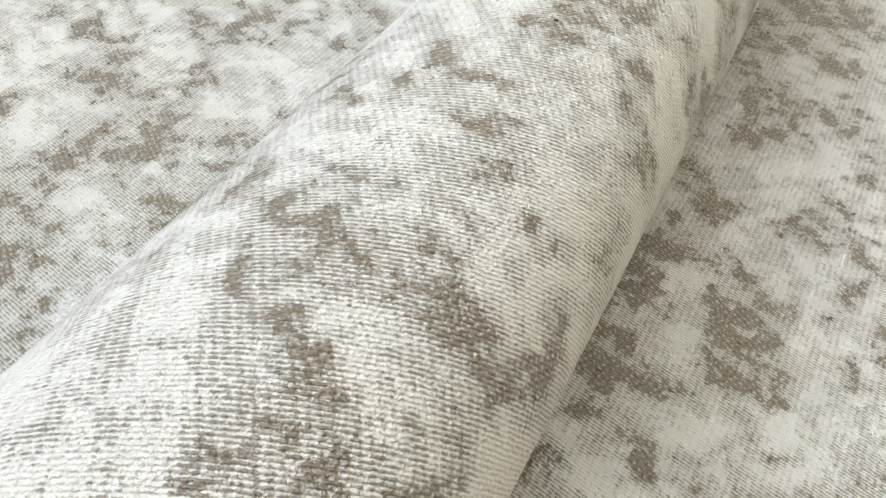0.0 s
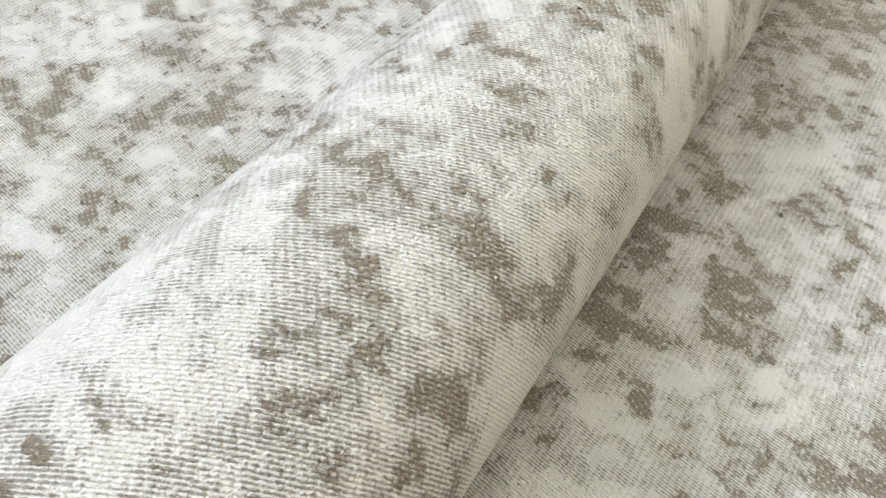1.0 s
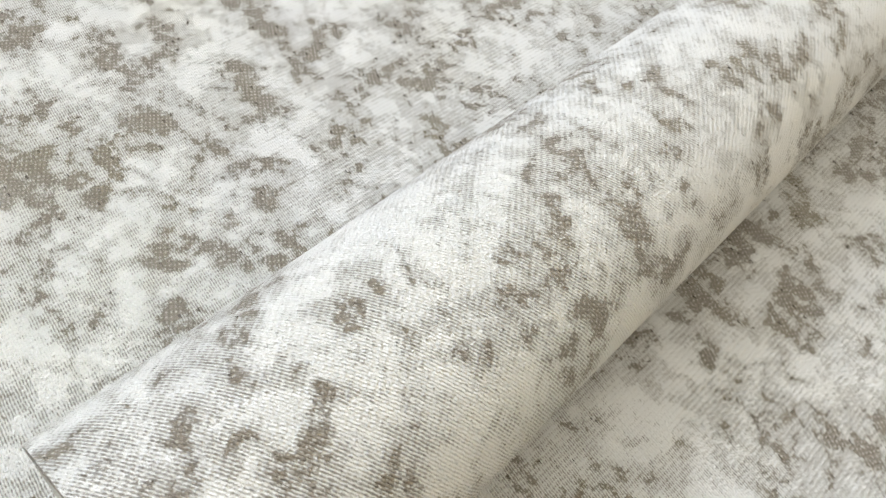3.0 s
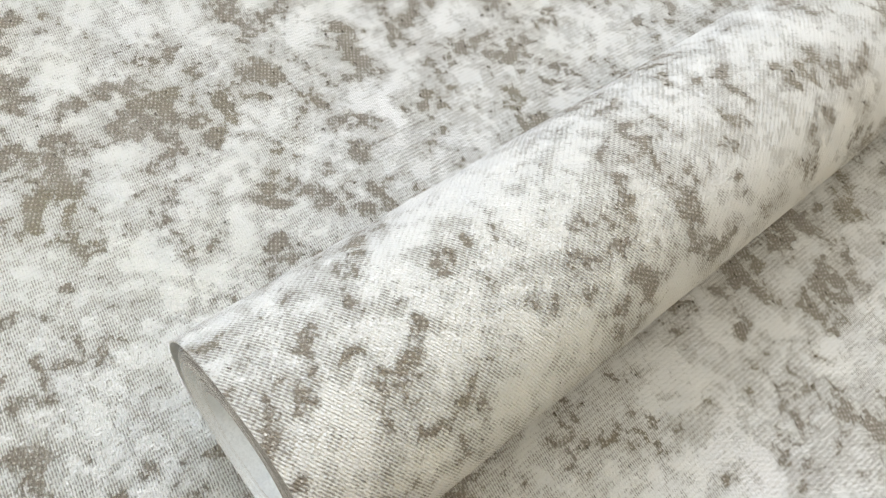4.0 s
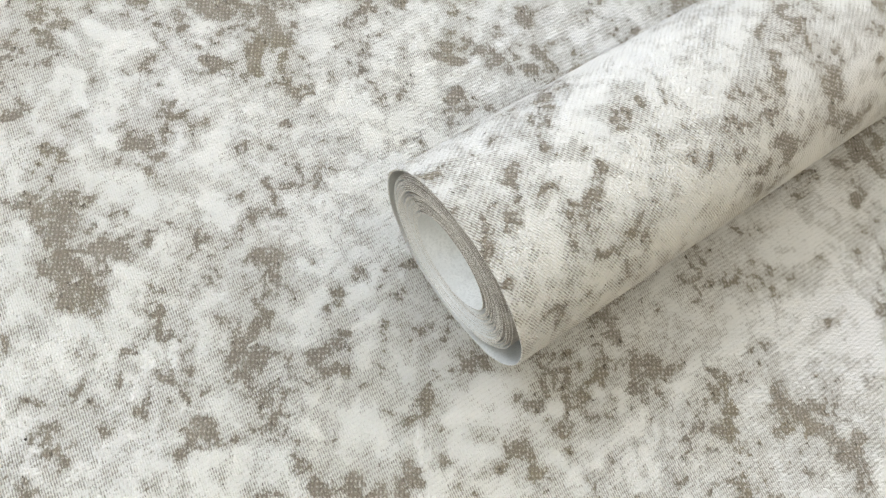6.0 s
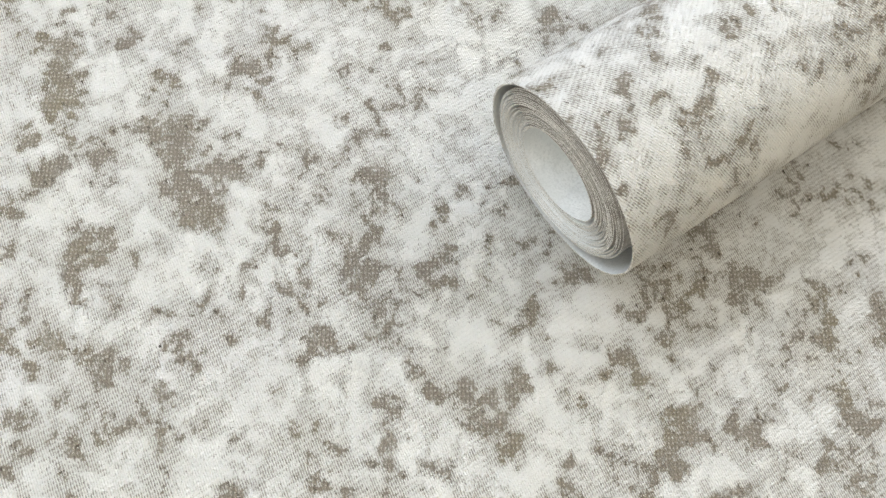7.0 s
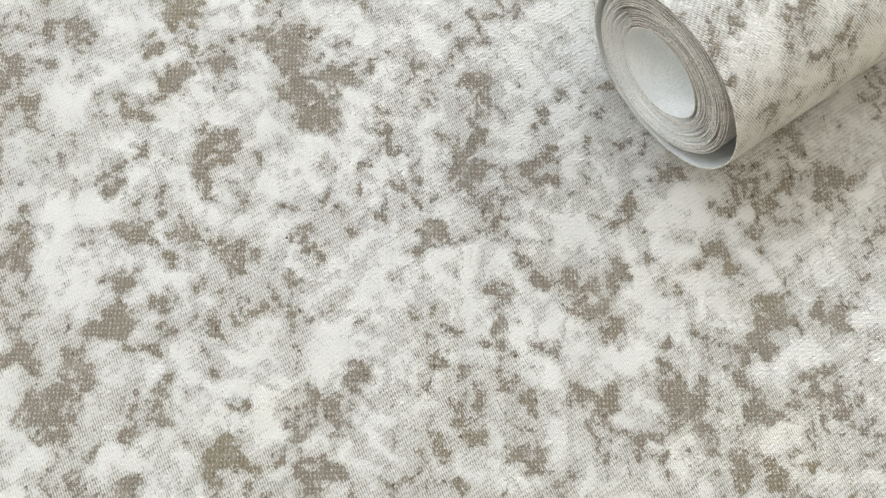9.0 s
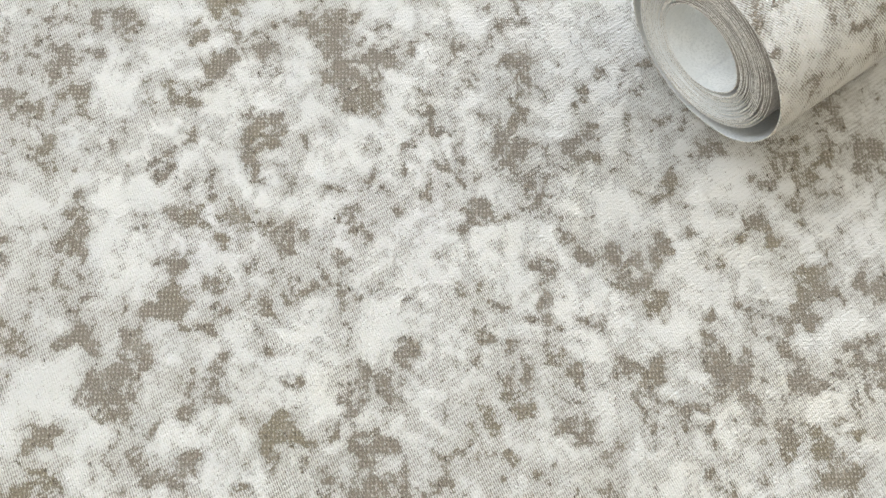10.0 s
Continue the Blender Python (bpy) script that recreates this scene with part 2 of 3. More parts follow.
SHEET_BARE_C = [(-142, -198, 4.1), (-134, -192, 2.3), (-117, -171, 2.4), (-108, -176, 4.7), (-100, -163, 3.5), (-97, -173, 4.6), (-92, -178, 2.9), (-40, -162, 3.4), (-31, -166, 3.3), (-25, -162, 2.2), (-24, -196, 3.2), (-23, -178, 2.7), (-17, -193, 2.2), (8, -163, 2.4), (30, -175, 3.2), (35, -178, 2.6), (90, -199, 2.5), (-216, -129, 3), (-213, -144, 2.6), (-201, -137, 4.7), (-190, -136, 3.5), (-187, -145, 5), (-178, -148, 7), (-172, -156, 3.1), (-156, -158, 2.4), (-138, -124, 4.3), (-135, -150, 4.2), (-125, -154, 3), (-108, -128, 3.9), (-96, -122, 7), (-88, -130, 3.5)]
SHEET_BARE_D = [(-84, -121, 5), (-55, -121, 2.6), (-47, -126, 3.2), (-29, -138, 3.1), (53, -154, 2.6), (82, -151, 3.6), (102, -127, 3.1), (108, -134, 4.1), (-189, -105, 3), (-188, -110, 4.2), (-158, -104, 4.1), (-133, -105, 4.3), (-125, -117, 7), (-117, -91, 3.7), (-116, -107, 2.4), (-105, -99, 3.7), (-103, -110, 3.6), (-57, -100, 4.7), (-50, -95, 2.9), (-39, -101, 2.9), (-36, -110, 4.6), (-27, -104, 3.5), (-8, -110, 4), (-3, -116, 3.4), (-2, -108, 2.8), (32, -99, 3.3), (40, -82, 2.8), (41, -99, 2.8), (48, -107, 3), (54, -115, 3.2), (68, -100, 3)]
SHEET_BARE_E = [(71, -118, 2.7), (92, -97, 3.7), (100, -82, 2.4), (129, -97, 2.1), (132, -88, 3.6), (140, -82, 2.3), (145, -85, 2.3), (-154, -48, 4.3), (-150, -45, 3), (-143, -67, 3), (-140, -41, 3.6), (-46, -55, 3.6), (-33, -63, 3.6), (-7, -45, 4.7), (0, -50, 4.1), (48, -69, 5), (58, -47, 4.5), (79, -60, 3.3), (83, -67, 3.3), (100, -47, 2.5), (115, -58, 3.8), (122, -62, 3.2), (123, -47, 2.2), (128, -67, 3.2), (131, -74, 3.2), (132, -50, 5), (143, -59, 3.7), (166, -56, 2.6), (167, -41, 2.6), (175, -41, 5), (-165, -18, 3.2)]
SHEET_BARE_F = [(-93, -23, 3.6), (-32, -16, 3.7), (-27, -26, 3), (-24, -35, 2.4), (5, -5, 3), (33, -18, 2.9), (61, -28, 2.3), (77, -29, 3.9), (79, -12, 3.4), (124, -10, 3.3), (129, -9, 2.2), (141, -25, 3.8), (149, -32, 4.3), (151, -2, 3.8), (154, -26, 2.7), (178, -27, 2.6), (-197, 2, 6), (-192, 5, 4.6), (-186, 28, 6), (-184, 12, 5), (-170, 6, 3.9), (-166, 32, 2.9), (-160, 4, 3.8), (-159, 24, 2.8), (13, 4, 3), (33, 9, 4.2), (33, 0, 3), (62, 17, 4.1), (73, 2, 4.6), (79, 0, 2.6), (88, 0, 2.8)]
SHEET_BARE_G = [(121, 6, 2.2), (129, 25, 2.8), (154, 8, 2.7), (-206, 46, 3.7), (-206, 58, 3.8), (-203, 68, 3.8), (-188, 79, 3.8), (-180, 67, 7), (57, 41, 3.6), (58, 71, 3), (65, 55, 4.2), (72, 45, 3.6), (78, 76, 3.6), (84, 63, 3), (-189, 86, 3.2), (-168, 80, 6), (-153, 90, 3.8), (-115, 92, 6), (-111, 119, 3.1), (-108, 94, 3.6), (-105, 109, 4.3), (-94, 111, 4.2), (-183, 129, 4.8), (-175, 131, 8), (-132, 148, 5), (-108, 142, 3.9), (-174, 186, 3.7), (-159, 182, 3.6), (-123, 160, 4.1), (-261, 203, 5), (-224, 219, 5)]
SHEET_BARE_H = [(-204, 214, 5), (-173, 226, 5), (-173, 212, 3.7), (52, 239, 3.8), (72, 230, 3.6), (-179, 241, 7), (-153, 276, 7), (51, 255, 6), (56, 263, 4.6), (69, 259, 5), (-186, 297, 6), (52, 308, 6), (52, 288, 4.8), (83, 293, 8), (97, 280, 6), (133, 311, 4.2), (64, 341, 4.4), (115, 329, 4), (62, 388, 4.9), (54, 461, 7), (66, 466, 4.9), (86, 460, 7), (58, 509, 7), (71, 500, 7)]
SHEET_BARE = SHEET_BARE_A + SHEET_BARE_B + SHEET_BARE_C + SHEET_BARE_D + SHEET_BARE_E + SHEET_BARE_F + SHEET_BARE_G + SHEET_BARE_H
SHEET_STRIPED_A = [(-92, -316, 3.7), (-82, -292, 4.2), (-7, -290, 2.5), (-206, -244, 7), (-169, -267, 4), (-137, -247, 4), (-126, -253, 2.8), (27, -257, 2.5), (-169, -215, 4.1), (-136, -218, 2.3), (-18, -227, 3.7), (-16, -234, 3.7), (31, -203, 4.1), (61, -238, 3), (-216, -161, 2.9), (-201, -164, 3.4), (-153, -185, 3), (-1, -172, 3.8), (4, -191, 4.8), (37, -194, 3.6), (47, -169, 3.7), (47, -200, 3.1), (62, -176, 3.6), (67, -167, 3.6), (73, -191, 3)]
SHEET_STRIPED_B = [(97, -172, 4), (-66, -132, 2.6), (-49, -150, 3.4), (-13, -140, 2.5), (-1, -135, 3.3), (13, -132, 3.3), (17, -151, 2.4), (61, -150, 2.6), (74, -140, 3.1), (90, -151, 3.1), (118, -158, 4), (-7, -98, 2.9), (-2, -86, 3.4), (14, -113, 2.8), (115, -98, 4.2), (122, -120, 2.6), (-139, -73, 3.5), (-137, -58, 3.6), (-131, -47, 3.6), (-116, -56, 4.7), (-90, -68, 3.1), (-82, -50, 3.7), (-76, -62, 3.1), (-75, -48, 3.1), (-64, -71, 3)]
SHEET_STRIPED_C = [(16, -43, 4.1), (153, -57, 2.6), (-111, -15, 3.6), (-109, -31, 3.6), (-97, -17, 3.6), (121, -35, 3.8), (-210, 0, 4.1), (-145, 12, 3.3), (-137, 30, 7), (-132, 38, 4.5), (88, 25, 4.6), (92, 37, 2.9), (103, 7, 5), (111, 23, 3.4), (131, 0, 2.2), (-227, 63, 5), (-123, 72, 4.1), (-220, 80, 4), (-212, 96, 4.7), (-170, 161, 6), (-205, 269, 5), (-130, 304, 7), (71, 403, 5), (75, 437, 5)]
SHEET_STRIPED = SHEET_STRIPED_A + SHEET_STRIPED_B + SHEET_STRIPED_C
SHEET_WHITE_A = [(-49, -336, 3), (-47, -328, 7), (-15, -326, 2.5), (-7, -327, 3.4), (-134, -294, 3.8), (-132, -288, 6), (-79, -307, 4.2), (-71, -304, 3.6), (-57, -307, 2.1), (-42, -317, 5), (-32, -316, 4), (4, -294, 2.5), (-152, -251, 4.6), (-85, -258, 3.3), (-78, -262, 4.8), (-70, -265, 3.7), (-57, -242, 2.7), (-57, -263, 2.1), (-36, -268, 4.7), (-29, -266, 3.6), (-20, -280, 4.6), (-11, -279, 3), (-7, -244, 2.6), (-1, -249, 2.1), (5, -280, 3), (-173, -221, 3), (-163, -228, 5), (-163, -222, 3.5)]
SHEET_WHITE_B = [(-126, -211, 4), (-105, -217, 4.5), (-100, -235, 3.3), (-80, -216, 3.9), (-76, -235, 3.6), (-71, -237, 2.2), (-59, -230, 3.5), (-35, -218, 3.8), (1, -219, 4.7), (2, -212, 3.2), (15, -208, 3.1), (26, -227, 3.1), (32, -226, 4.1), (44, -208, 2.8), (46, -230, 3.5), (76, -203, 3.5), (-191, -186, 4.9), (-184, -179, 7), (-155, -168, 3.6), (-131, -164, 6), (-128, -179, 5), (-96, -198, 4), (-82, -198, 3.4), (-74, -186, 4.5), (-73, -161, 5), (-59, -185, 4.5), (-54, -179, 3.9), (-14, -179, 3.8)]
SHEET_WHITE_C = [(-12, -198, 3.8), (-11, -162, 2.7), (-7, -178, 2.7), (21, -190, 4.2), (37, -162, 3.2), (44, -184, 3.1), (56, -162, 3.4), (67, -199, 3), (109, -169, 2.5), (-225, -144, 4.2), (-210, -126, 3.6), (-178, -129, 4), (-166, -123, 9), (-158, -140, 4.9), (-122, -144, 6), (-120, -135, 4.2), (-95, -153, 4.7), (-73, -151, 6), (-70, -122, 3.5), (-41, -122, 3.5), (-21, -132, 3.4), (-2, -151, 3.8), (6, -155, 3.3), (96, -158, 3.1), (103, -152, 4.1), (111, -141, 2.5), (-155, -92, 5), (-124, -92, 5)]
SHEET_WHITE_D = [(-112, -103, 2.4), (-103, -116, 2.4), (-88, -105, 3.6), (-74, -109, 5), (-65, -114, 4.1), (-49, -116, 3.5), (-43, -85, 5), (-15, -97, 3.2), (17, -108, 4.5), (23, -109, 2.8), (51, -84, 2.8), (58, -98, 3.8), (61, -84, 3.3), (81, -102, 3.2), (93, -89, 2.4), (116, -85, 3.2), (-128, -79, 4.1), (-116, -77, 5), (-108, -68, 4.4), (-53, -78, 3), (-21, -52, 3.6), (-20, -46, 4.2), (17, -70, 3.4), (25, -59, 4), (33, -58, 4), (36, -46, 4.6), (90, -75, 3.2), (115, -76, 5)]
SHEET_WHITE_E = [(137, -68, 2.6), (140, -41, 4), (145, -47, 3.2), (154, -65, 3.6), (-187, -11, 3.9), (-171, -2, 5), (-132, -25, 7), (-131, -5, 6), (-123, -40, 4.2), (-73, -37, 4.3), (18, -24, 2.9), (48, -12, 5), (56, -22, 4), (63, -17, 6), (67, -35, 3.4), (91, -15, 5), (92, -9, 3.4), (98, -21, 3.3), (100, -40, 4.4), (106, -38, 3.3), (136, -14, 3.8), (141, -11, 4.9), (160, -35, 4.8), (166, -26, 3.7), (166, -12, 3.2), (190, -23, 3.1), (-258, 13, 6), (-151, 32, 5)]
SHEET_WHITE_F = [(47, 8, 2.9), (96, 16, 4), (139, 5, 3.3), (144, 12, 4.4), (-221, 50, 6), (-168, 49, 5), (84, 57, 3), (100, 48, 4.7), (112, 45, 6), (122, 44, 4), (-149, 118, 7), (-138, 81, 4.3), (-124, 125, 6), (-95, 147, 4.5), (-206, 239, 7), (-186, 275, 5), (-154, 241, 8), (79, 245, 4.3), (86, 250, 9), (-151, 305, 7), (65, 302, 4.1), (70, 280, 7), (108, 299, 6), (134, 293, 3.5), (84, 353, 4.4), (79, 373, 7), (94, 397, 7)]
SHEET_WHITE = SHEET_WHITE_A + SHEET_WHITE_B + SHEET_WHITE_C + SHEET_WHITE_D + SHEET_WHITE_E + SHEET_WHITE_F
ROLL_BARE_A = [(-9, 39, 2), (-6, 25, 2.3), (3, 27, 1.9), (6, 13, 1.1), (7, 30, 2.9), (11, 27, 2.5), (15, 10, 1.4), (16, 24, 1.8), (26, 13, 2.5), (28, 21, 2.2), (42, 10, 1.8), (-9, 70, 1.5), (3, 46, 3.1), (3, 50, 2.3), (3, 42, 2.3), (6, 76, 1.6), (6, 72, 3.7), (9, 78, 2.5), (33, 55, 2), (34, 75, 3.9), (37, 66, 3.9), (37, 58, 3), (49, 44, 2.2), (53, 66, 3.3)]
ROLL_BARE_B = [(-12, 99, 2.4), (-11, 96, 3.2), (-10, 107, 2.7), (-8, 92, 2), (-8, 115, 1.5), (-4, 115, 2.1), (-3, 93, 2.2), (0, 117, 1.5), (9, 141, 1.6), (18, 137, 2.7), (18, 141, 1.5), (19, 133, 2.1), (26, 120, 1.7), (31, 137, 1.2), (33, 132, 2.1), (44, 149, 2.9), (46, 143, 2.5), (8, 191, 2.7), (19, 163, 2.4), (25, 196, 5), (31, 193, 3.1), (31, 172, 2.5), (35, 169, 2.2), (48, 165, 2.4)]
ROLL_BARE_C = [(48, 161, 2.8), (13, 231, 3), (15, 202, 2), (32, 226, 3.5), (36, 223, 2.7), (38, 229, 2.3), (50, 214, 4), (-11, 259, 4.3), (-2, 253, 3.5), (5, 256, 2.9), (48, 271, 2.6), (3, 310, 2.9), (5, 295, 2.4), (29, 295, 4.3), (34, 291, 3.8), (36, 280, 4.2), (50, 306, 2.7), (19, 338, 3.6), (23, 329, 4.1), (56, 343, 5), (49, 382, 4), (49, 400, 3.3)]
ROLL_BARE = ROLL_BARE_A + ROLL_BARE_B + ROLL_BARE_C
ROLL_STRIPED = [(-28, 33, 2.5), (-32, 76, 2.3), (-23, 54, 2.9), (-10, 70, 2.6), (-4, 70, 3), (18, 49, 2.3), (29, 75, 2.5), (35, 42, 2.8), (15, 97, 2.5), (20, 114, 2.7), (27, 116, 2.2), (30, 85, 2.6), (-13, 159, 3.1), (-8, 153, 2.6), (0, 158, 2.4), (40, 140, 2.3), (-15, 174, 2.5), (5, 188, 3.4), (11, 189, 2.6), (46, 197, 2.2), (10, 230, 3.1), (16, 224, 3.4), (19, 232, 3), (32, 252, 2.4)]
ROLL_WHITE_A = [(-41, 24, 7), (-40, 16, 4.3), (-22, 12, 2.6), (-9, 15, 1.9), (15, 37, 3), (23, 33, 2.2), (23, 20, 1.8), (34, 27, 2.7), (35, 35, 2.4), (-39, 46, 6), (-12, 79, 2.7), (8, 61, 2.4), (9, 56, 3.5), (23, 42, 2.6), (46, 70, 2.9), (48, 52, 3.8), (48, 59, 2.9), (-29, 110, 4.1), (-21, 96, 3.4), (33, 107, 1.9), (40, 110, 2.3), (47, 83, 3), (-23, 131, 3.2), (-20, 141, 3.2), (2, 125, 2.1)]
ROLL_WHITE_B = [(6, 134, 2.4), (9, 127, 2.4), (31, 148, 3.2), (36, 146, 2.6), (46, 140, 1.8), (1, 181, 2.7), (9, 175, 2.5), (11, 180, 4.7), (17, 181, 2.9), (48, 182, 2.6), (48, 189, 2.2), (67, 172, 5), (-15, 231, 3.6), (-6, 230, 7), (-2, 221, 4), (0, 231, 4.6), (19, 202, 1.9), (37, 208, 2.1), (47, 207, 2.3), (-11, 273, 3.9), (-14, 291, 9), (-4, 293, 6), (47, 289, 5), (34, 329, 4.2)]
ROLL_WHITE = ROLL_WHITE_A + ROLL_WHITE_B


# ---- the room: unseen, added to enclose and bounce the light ----
T = 0.12
W0, W1, H0, H1 = -1.4, 1.6, 0.95, 2.25      # side window: along y, and its height
B0, B1 = -0.3, 1.2                          # openings made up for the front and back fill lamps: along x
tagged(part("floor", boxes((-ROOM_X - T, ROOM_E + T, ROOM_Y0 - T, ROOM_Y1 + T, -0.1, -0.002)), floor_board), kind="structure")
tagged(part("ceiling", boxes((-ROOM_X - T, ROOM_E + T, ROOM_Y0 - T, ROOM_Y1 + T, ROOM_Z, ROOM_Z + 0.1)), frame_paint), kind="structure")
# east side: an added reflector that warms the floor right of the roll
tagged(part("bounce_wall_east", boxes((ROOM_E, ROOM_E + T, ROOM_Y0, ROOM_Y1, -0.002, ROOM_Z)), bounce_paint), kind="structure")
tagged(part("wall_north", boxes((-ROOM_X - T, B0, ROOM_Y1, ROOM_Y1 + T, -0.002, ROOM_Z), (B1, ROOM_E + T, ROOM_Y1, ROOM_Y1 + T, -0.002, ROOM_Z), (B0, B1, ROOM_Y1, ROOM_Y1 + T, -0.002, H0), (B0, B1, ROOM_Y1, ROOM_Y1 + T, H1, ROOM_Z)), wall_paint), kind="structure")
tagged(part("wall_west", boxes((-ROOM_X - T, -ROOM_X, ROOM_Y0, W0, -0.002, ROOM_Z), (-ROOM_X - T, -ROOM_X, W1, ROOM_Y1, -0.002, ROOM_Z), (-ROOM_X - T, -ROOM_X, W0, W1, -0.002, H0), (-ROOM_X - T, -ROOM_X, W0, W1, H1, ROOM_Z)), wall_paint), kind="structure")
tagged(part("wall_south", boxes((-ROOM_X - T, B0, ROOM_Y0 - T, ROOM_Y0, -0.002, ROOM_Z), (B1, ROOM_E + T, ROOM_Y0 - T, ROOM_Y0, -0.002, ROOM_Z), (B0, B1, ROOM_Y0 - T, ROOM_Y0, -0.002, H0), (B0, B1, ROOM_Y0 - T, ROOM_Y0, H1, ROOM_Z)), wall_paint), kind="structure")
F = 0.05
tagged(part("window_1", boxes((-ROOM_X - 0.09, -ROOM_X - 0.04, W0, W0 + F, H0, H1), (-ROOM_X - 0.09, -ROOM_X - 0.04, W1 - F, W1, H0, H1), (-ROOM_X - 0.09, -ROOM_X - 0.04, W0 + F, W1 - F, H0, H0 + F), (-ROOM_X - 0.09, -ROOM_X - 0.04, W0 + F, W1 - F, H1 - F, H1)), frame_paint), kind="structure")
# unseen frames around the two added fill lamps
tagged(part("fill_frame_back", boxes((B0, B0 + F, ROOM_Y0 - 0.09, ROOM_Y0 - 0.04, H0, H1), (B1 - F, B1, ROOM_Y0 - 0.09, ROOM_Y0 - 0.04, H0, H1), (B0 + F, B1 - F, ROOM_Y0 - 0.09, ROOM_Y0 - 0.04, H0, H0 + F), (B0 + F, B1 - F, ROOM_Y0 - 0.09, ROOM_Y0 - 0.04, H1 - F, H1)), frame_paint), kind="structure")
tagged(part("fill_frame_front", boxes((B0, B0 + F, ROOM_Y1 + 0.04, ROOM_Y1 + 0.09, H0, H1), (B1 - F, B1, ROOM_Y1 + 0.04, ROOM_Y1 + 0.09, H0, H1), (B0 + F, B1 - F, ROOM_Y1 + 0.04, ROOM_Y1 + 0.09, H0, H0 + F), (B0 + F, B1 - F, ROOM_Y1 + 0.04, ROOM_Y1 + 0.09, H1 - F, H1)), frame_paint), kind="structure")


# ---- the sheet of wallpaper laid out flat ----
def sheet_shape(x, y):
    wave = 0.0005 * (lattice(x, y, 0.13, 41) - 0.5) + 0.0002 * (lattice(x, y, 0.05, 42) - 0.5)
    return x, y, wave - 0.0004


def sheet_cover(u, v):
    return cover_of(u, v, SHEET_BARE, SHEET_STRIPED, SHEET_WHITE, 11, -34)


fine_x = np.concatenate((np.linspace(-0.95, -0.42, 80), np.linspace(-0.418, 0.298, 512), np.linspace(0.30, 0.95, 90)))
fine_y = np.concatenate((np.linspace(-0.80, -0.45, 60), np.linspace(-0.448, 0.698, 800), np.linspace(0.70, 1.40, 90)))
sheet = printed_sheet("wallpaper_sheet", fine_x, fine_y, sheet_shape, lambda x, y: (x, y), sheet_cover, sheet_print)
tagged(sheet, "flat sheet of mottled white and taupe embossed wallpaper on the floor", "wallpaper")


# ---- the roll ----
END, LENGTH, PLY = 0.0105, 1.06, 0.0006
OUT_X, OUT_Z, OUT_A, OUT_B = -0.001, 0.0412, 0.0487, 0.0410      # loose outer turn, sagging to an oval
COIL_X, COIL_Z, COIL_A, COIL_B = -0.0032, 0.0411, 0.0430, 0.0394  # outside of the wound coil
HOLE_X, HOLE_Z, HOLE_A, HOLE_B = -0.0034, 0.0402, 0.0245, 0.0205  # the hollow middle
roll_thing = new("wallpaper_roll")
tagged(roll_thing, "loosely wound mottled white and taupe wallpaper roll lying on a sheet", "wallpaper roll")

angles = np.linspace(-0.5 * math.pi - 0.15, 1.5 * math.pi - 0.10, 261)
arc_angles = np.linspace(-math.pi, 2 * math.pi, 4001)
arc = np.concatenate(([0], np.cumsum(np.hypot(OUT_A * np.diff(np.cos(arc_angles)), OUT_B * np.diff(np.sin(arc_angles))))))
arc_top = np.interp(math.pi / 2, arc_angles, arc)


def outer_shape(th, y, inset=0.0):
    swell = 0.0007 * (lattice(th * 0.05 + 3, y, 0.09, 51) - 0.5)
    a, b = OUT_A - inset + swell, OUT_B - inset + swell * 0.3
    ragged = np.where(y < END + 0.0005, 0.0005 * (lattice(th * 0.045 + 5, y * 0, 0.012, 52) - 0.5), 0)
    return OUT_X + a * np.cos(th), y + ragged, OUT_Z + b * np.sin(th)


def outer_uv(th, y):
    return arc_top - np.interp(th, arc_angles, arc), y


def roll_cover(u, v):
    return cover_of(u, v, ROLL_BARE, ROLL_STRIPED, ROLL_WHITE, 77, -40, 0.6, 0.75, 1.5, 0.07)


roll_y = np.concatenate((np.linspace(END, 0.45, 400), np.linspace(0.455, END + LENGTH, 110)))
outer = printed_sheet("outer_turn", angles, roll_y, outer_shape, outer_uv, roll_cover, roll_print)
outer.parent = roll_thing
outer["label"] = "loose outer turn with white ribs over taupe"


def strip(name, rings, material, parent, label=""):
    """A sheet with thickness from two rails (outside, inside) of (x, z) and its near edge y at each step; far edge fixed."""
    bm = bmesh.new()
    rows = []
    for (ox, oz), (ix, iz), y in rings:
        rows.append([bm.verts.new(p) for p in ((ox, y, oz), (ix, y, iz), (ox, END + LENGTH, oz), (ix, END + LENGTH, iz))])
    for p, q in zip(rows, rows[1:]):
        edge = bm.faces.new((p[0], p[1], q[1], q[0]))
        edge.material_index = 1
        bm.faces.new((p[1], p[3], q[3], q[1])).smooth = True
        face = bm.faces.new((p[0], q[0], q[2], p[2]))
        face.smooth, face.material_index = True, 2
        bm.faces.new((p[2], q[2], q[3], p[3])).material_index = 1
    for r, flip in ((rows[0], 1), (rows[-1], -1)):
        bm.faces.new((r[0], r[2], r[3], r[1])[::flip]).material_index = 1
    return part(name, bm, (material, cut_edge, gap_shade_print), parent, label)


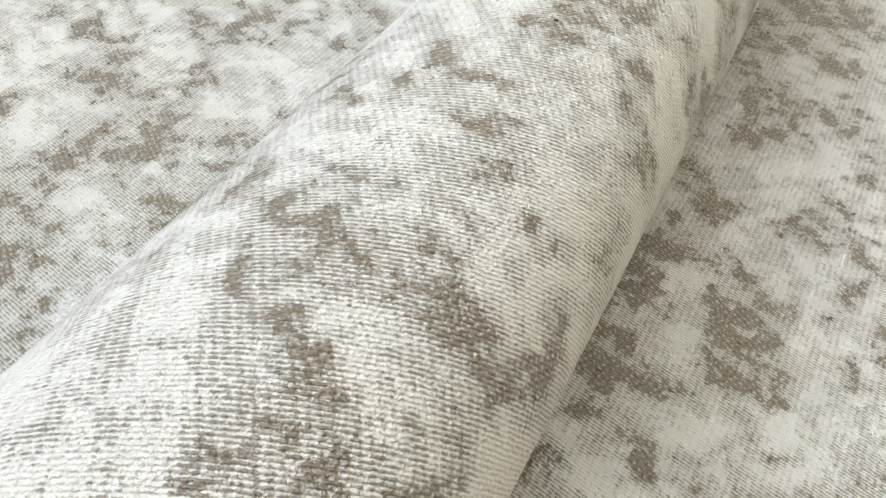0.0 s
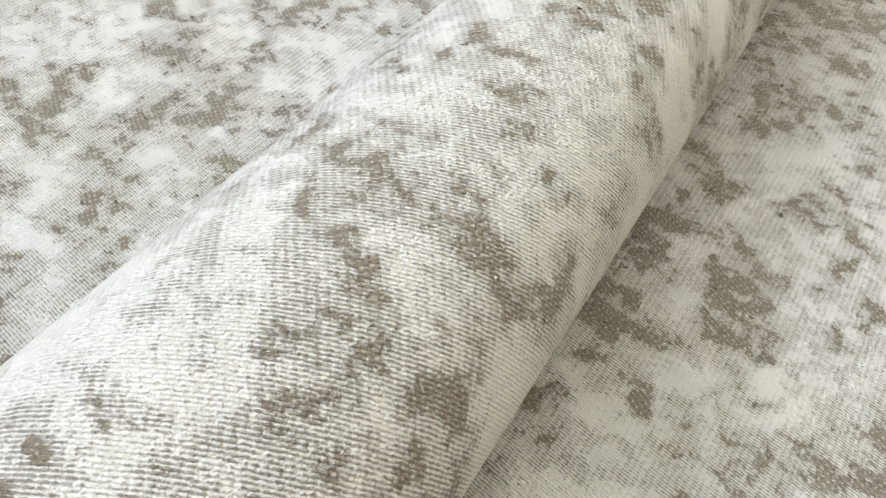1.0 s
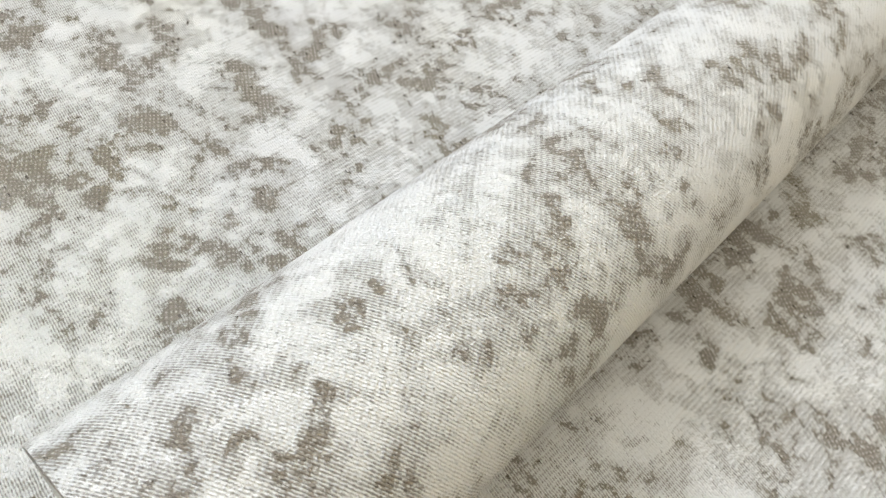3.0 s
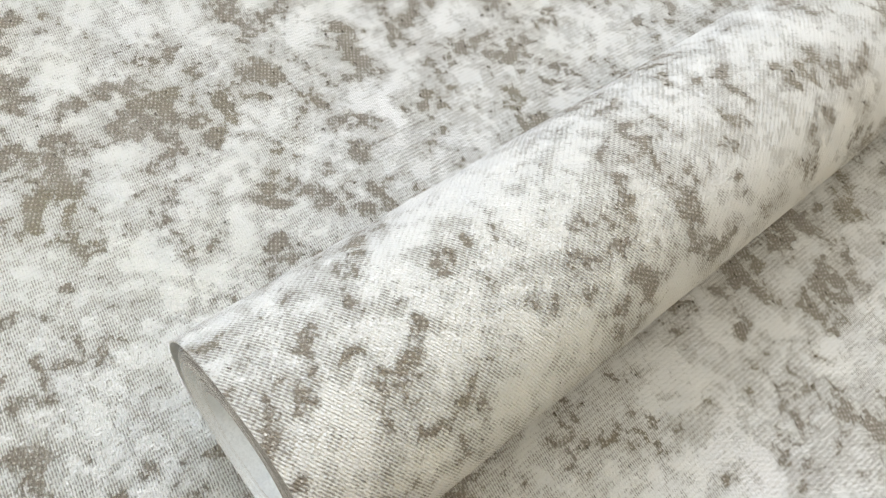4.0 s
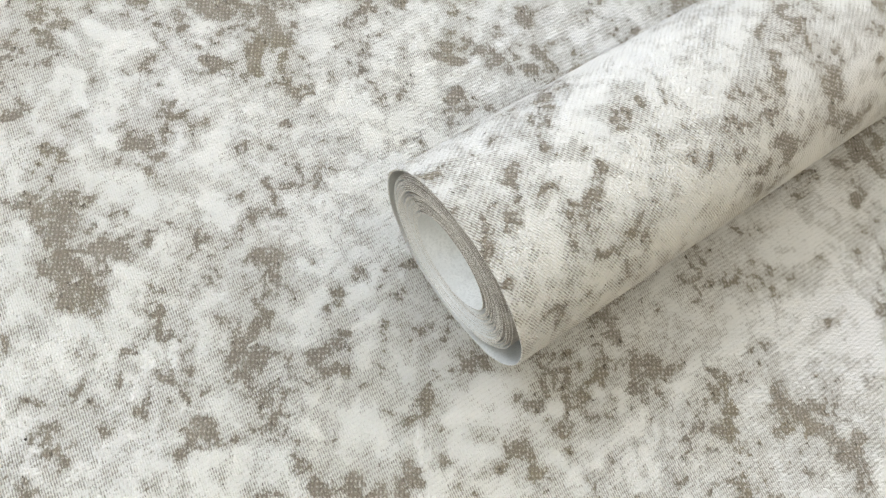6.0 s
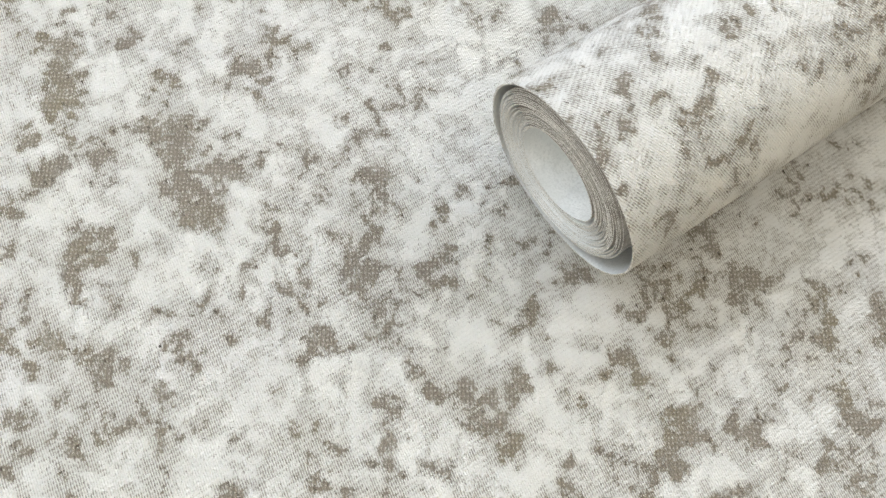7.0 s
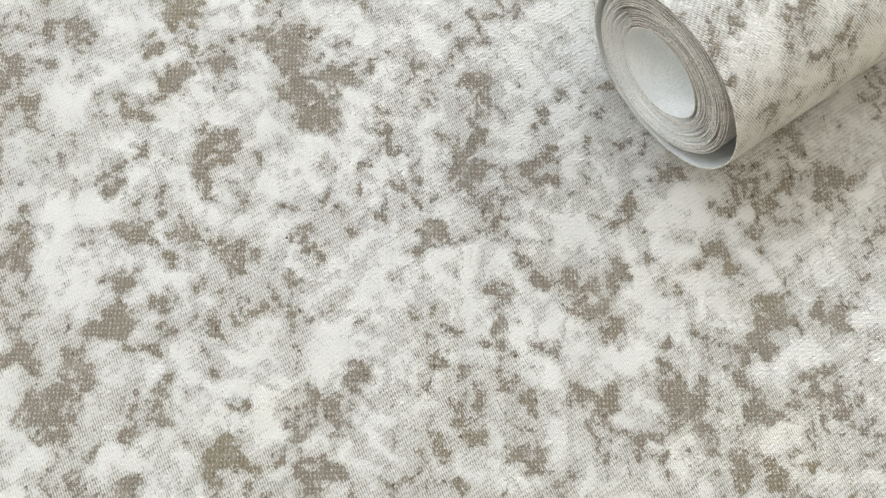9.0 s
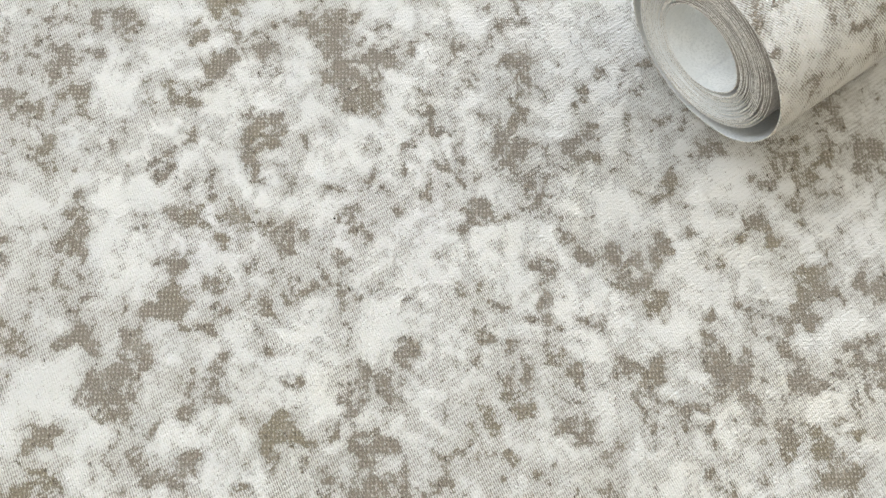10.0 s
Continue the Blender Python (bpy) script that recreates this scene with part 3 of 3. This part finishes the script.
# plain backing of the outer turn, one thickness further in, and the cut edge between the two
backing = printed_sheet("outer_backing", angles, roll_y, lambda th, y: outer_shape(th, y, PLY), outer_uv, lambda u, v: u * 0, back_paper)
backing.parent = roll_thing
backing["label"] = "plain pale backing of the outer turn"
bm = bmesh.new()
rows = []
for th in angles:
    rows.append([bm.verts.new([float(q) for q in outer_shape(th, np.array(END), inset)]) for inset in (0.0, PLY)])
for p, q in zip(rows, rows[1:]):
    bm.faces.new((p[0], p[1], q[1], q[0]))
part("cut_edge", bm, cut_edge, roll_thing, "pale cut edge of the outer turn")

# the wound coil: one long spiral from the hollow outwards
TURNS, STEPS, START = 25, 120, radians(-75)
rng = np.random.default_rng(5)
edge_jitter = rng.uniform(-0.0005, 0.0005, TURNS + 2)
rings = []
for k in range(TURNS * STEPS + 1):
    f = k / (TURNS * STEPS)
    th = START + 2 * math.pi * k / STEPS
    loose = 0.0013 * math.sin(math.pi * k / (STEPS * 0.5)) if k < STEPS * 0.5 else 0.0
    wob = 0.0003 * math.sin(th + 40 * f) + 0.00022 * math.sin(3 * th + 31 * f) + 0.00018 * math.sin(5 * th + 53 * f + 1.0)
    a = HOLE_A + (COIL_A - HOLE_A) * f - loose + wob
    b = HOLE_B + (COIL_B - HOLE_B) * f - loose + wob
    cx, cz = HOLE_X + (COIL_X - HOLE_X) * f, HOLE_Z + (COIL_Z - HOLE_Z) * f
    c, s = math.cos(th), math.sin(th)
    turn = k / STEPS
    i = int(turn)
    y = END + 0.0008 + edge_jitter[i] * (1 - turn + i) + edge_jitter[i + 1] * (turn - i) + 0.0010 * math.sin(f * 7.0)
    half = 0.00021 + 0.00004 * math.sin(11 * f)
    rings.append(((cx + (a + half) * c, cz + (b + half) * s), (cx + (a - half) * c, cz + (b - half) * s), y))
strip("wound_coil", rings, back_paper, roll_thing, "tightly wound inner turns with pale ragged cut edges")


# ---- specks ----
def speck(place, size, seed):
    bm = bmesh.new()
    bmesh.ops.create_icosphere(bm, subdivisions=2, radius=1)
    r = random.Random(seed)
    for v in bm.verts:
        v.co = Vector((v.co.x * size * r.uniform(0.7, 1.2), v.co.y * size * r.uniform(0.7, 1.1), v.co.z * size * 0.35))
    ob = part("dirt_speck", bm, dirt)
    ob.location = place
    return tagged(ob, "tiny dark speck of dirt on the wallpaper", "dirt")


speck((-0.0427, -0.1695, 0.0000), 0.0006, 1)
spot = outer_shape(np.array(math.pi / 2 - 0.0067 / OUT_A), np.array(0.2886))
speck((float(spot[0]), 0.2886, float(spot[2])), 0.0007, 2)
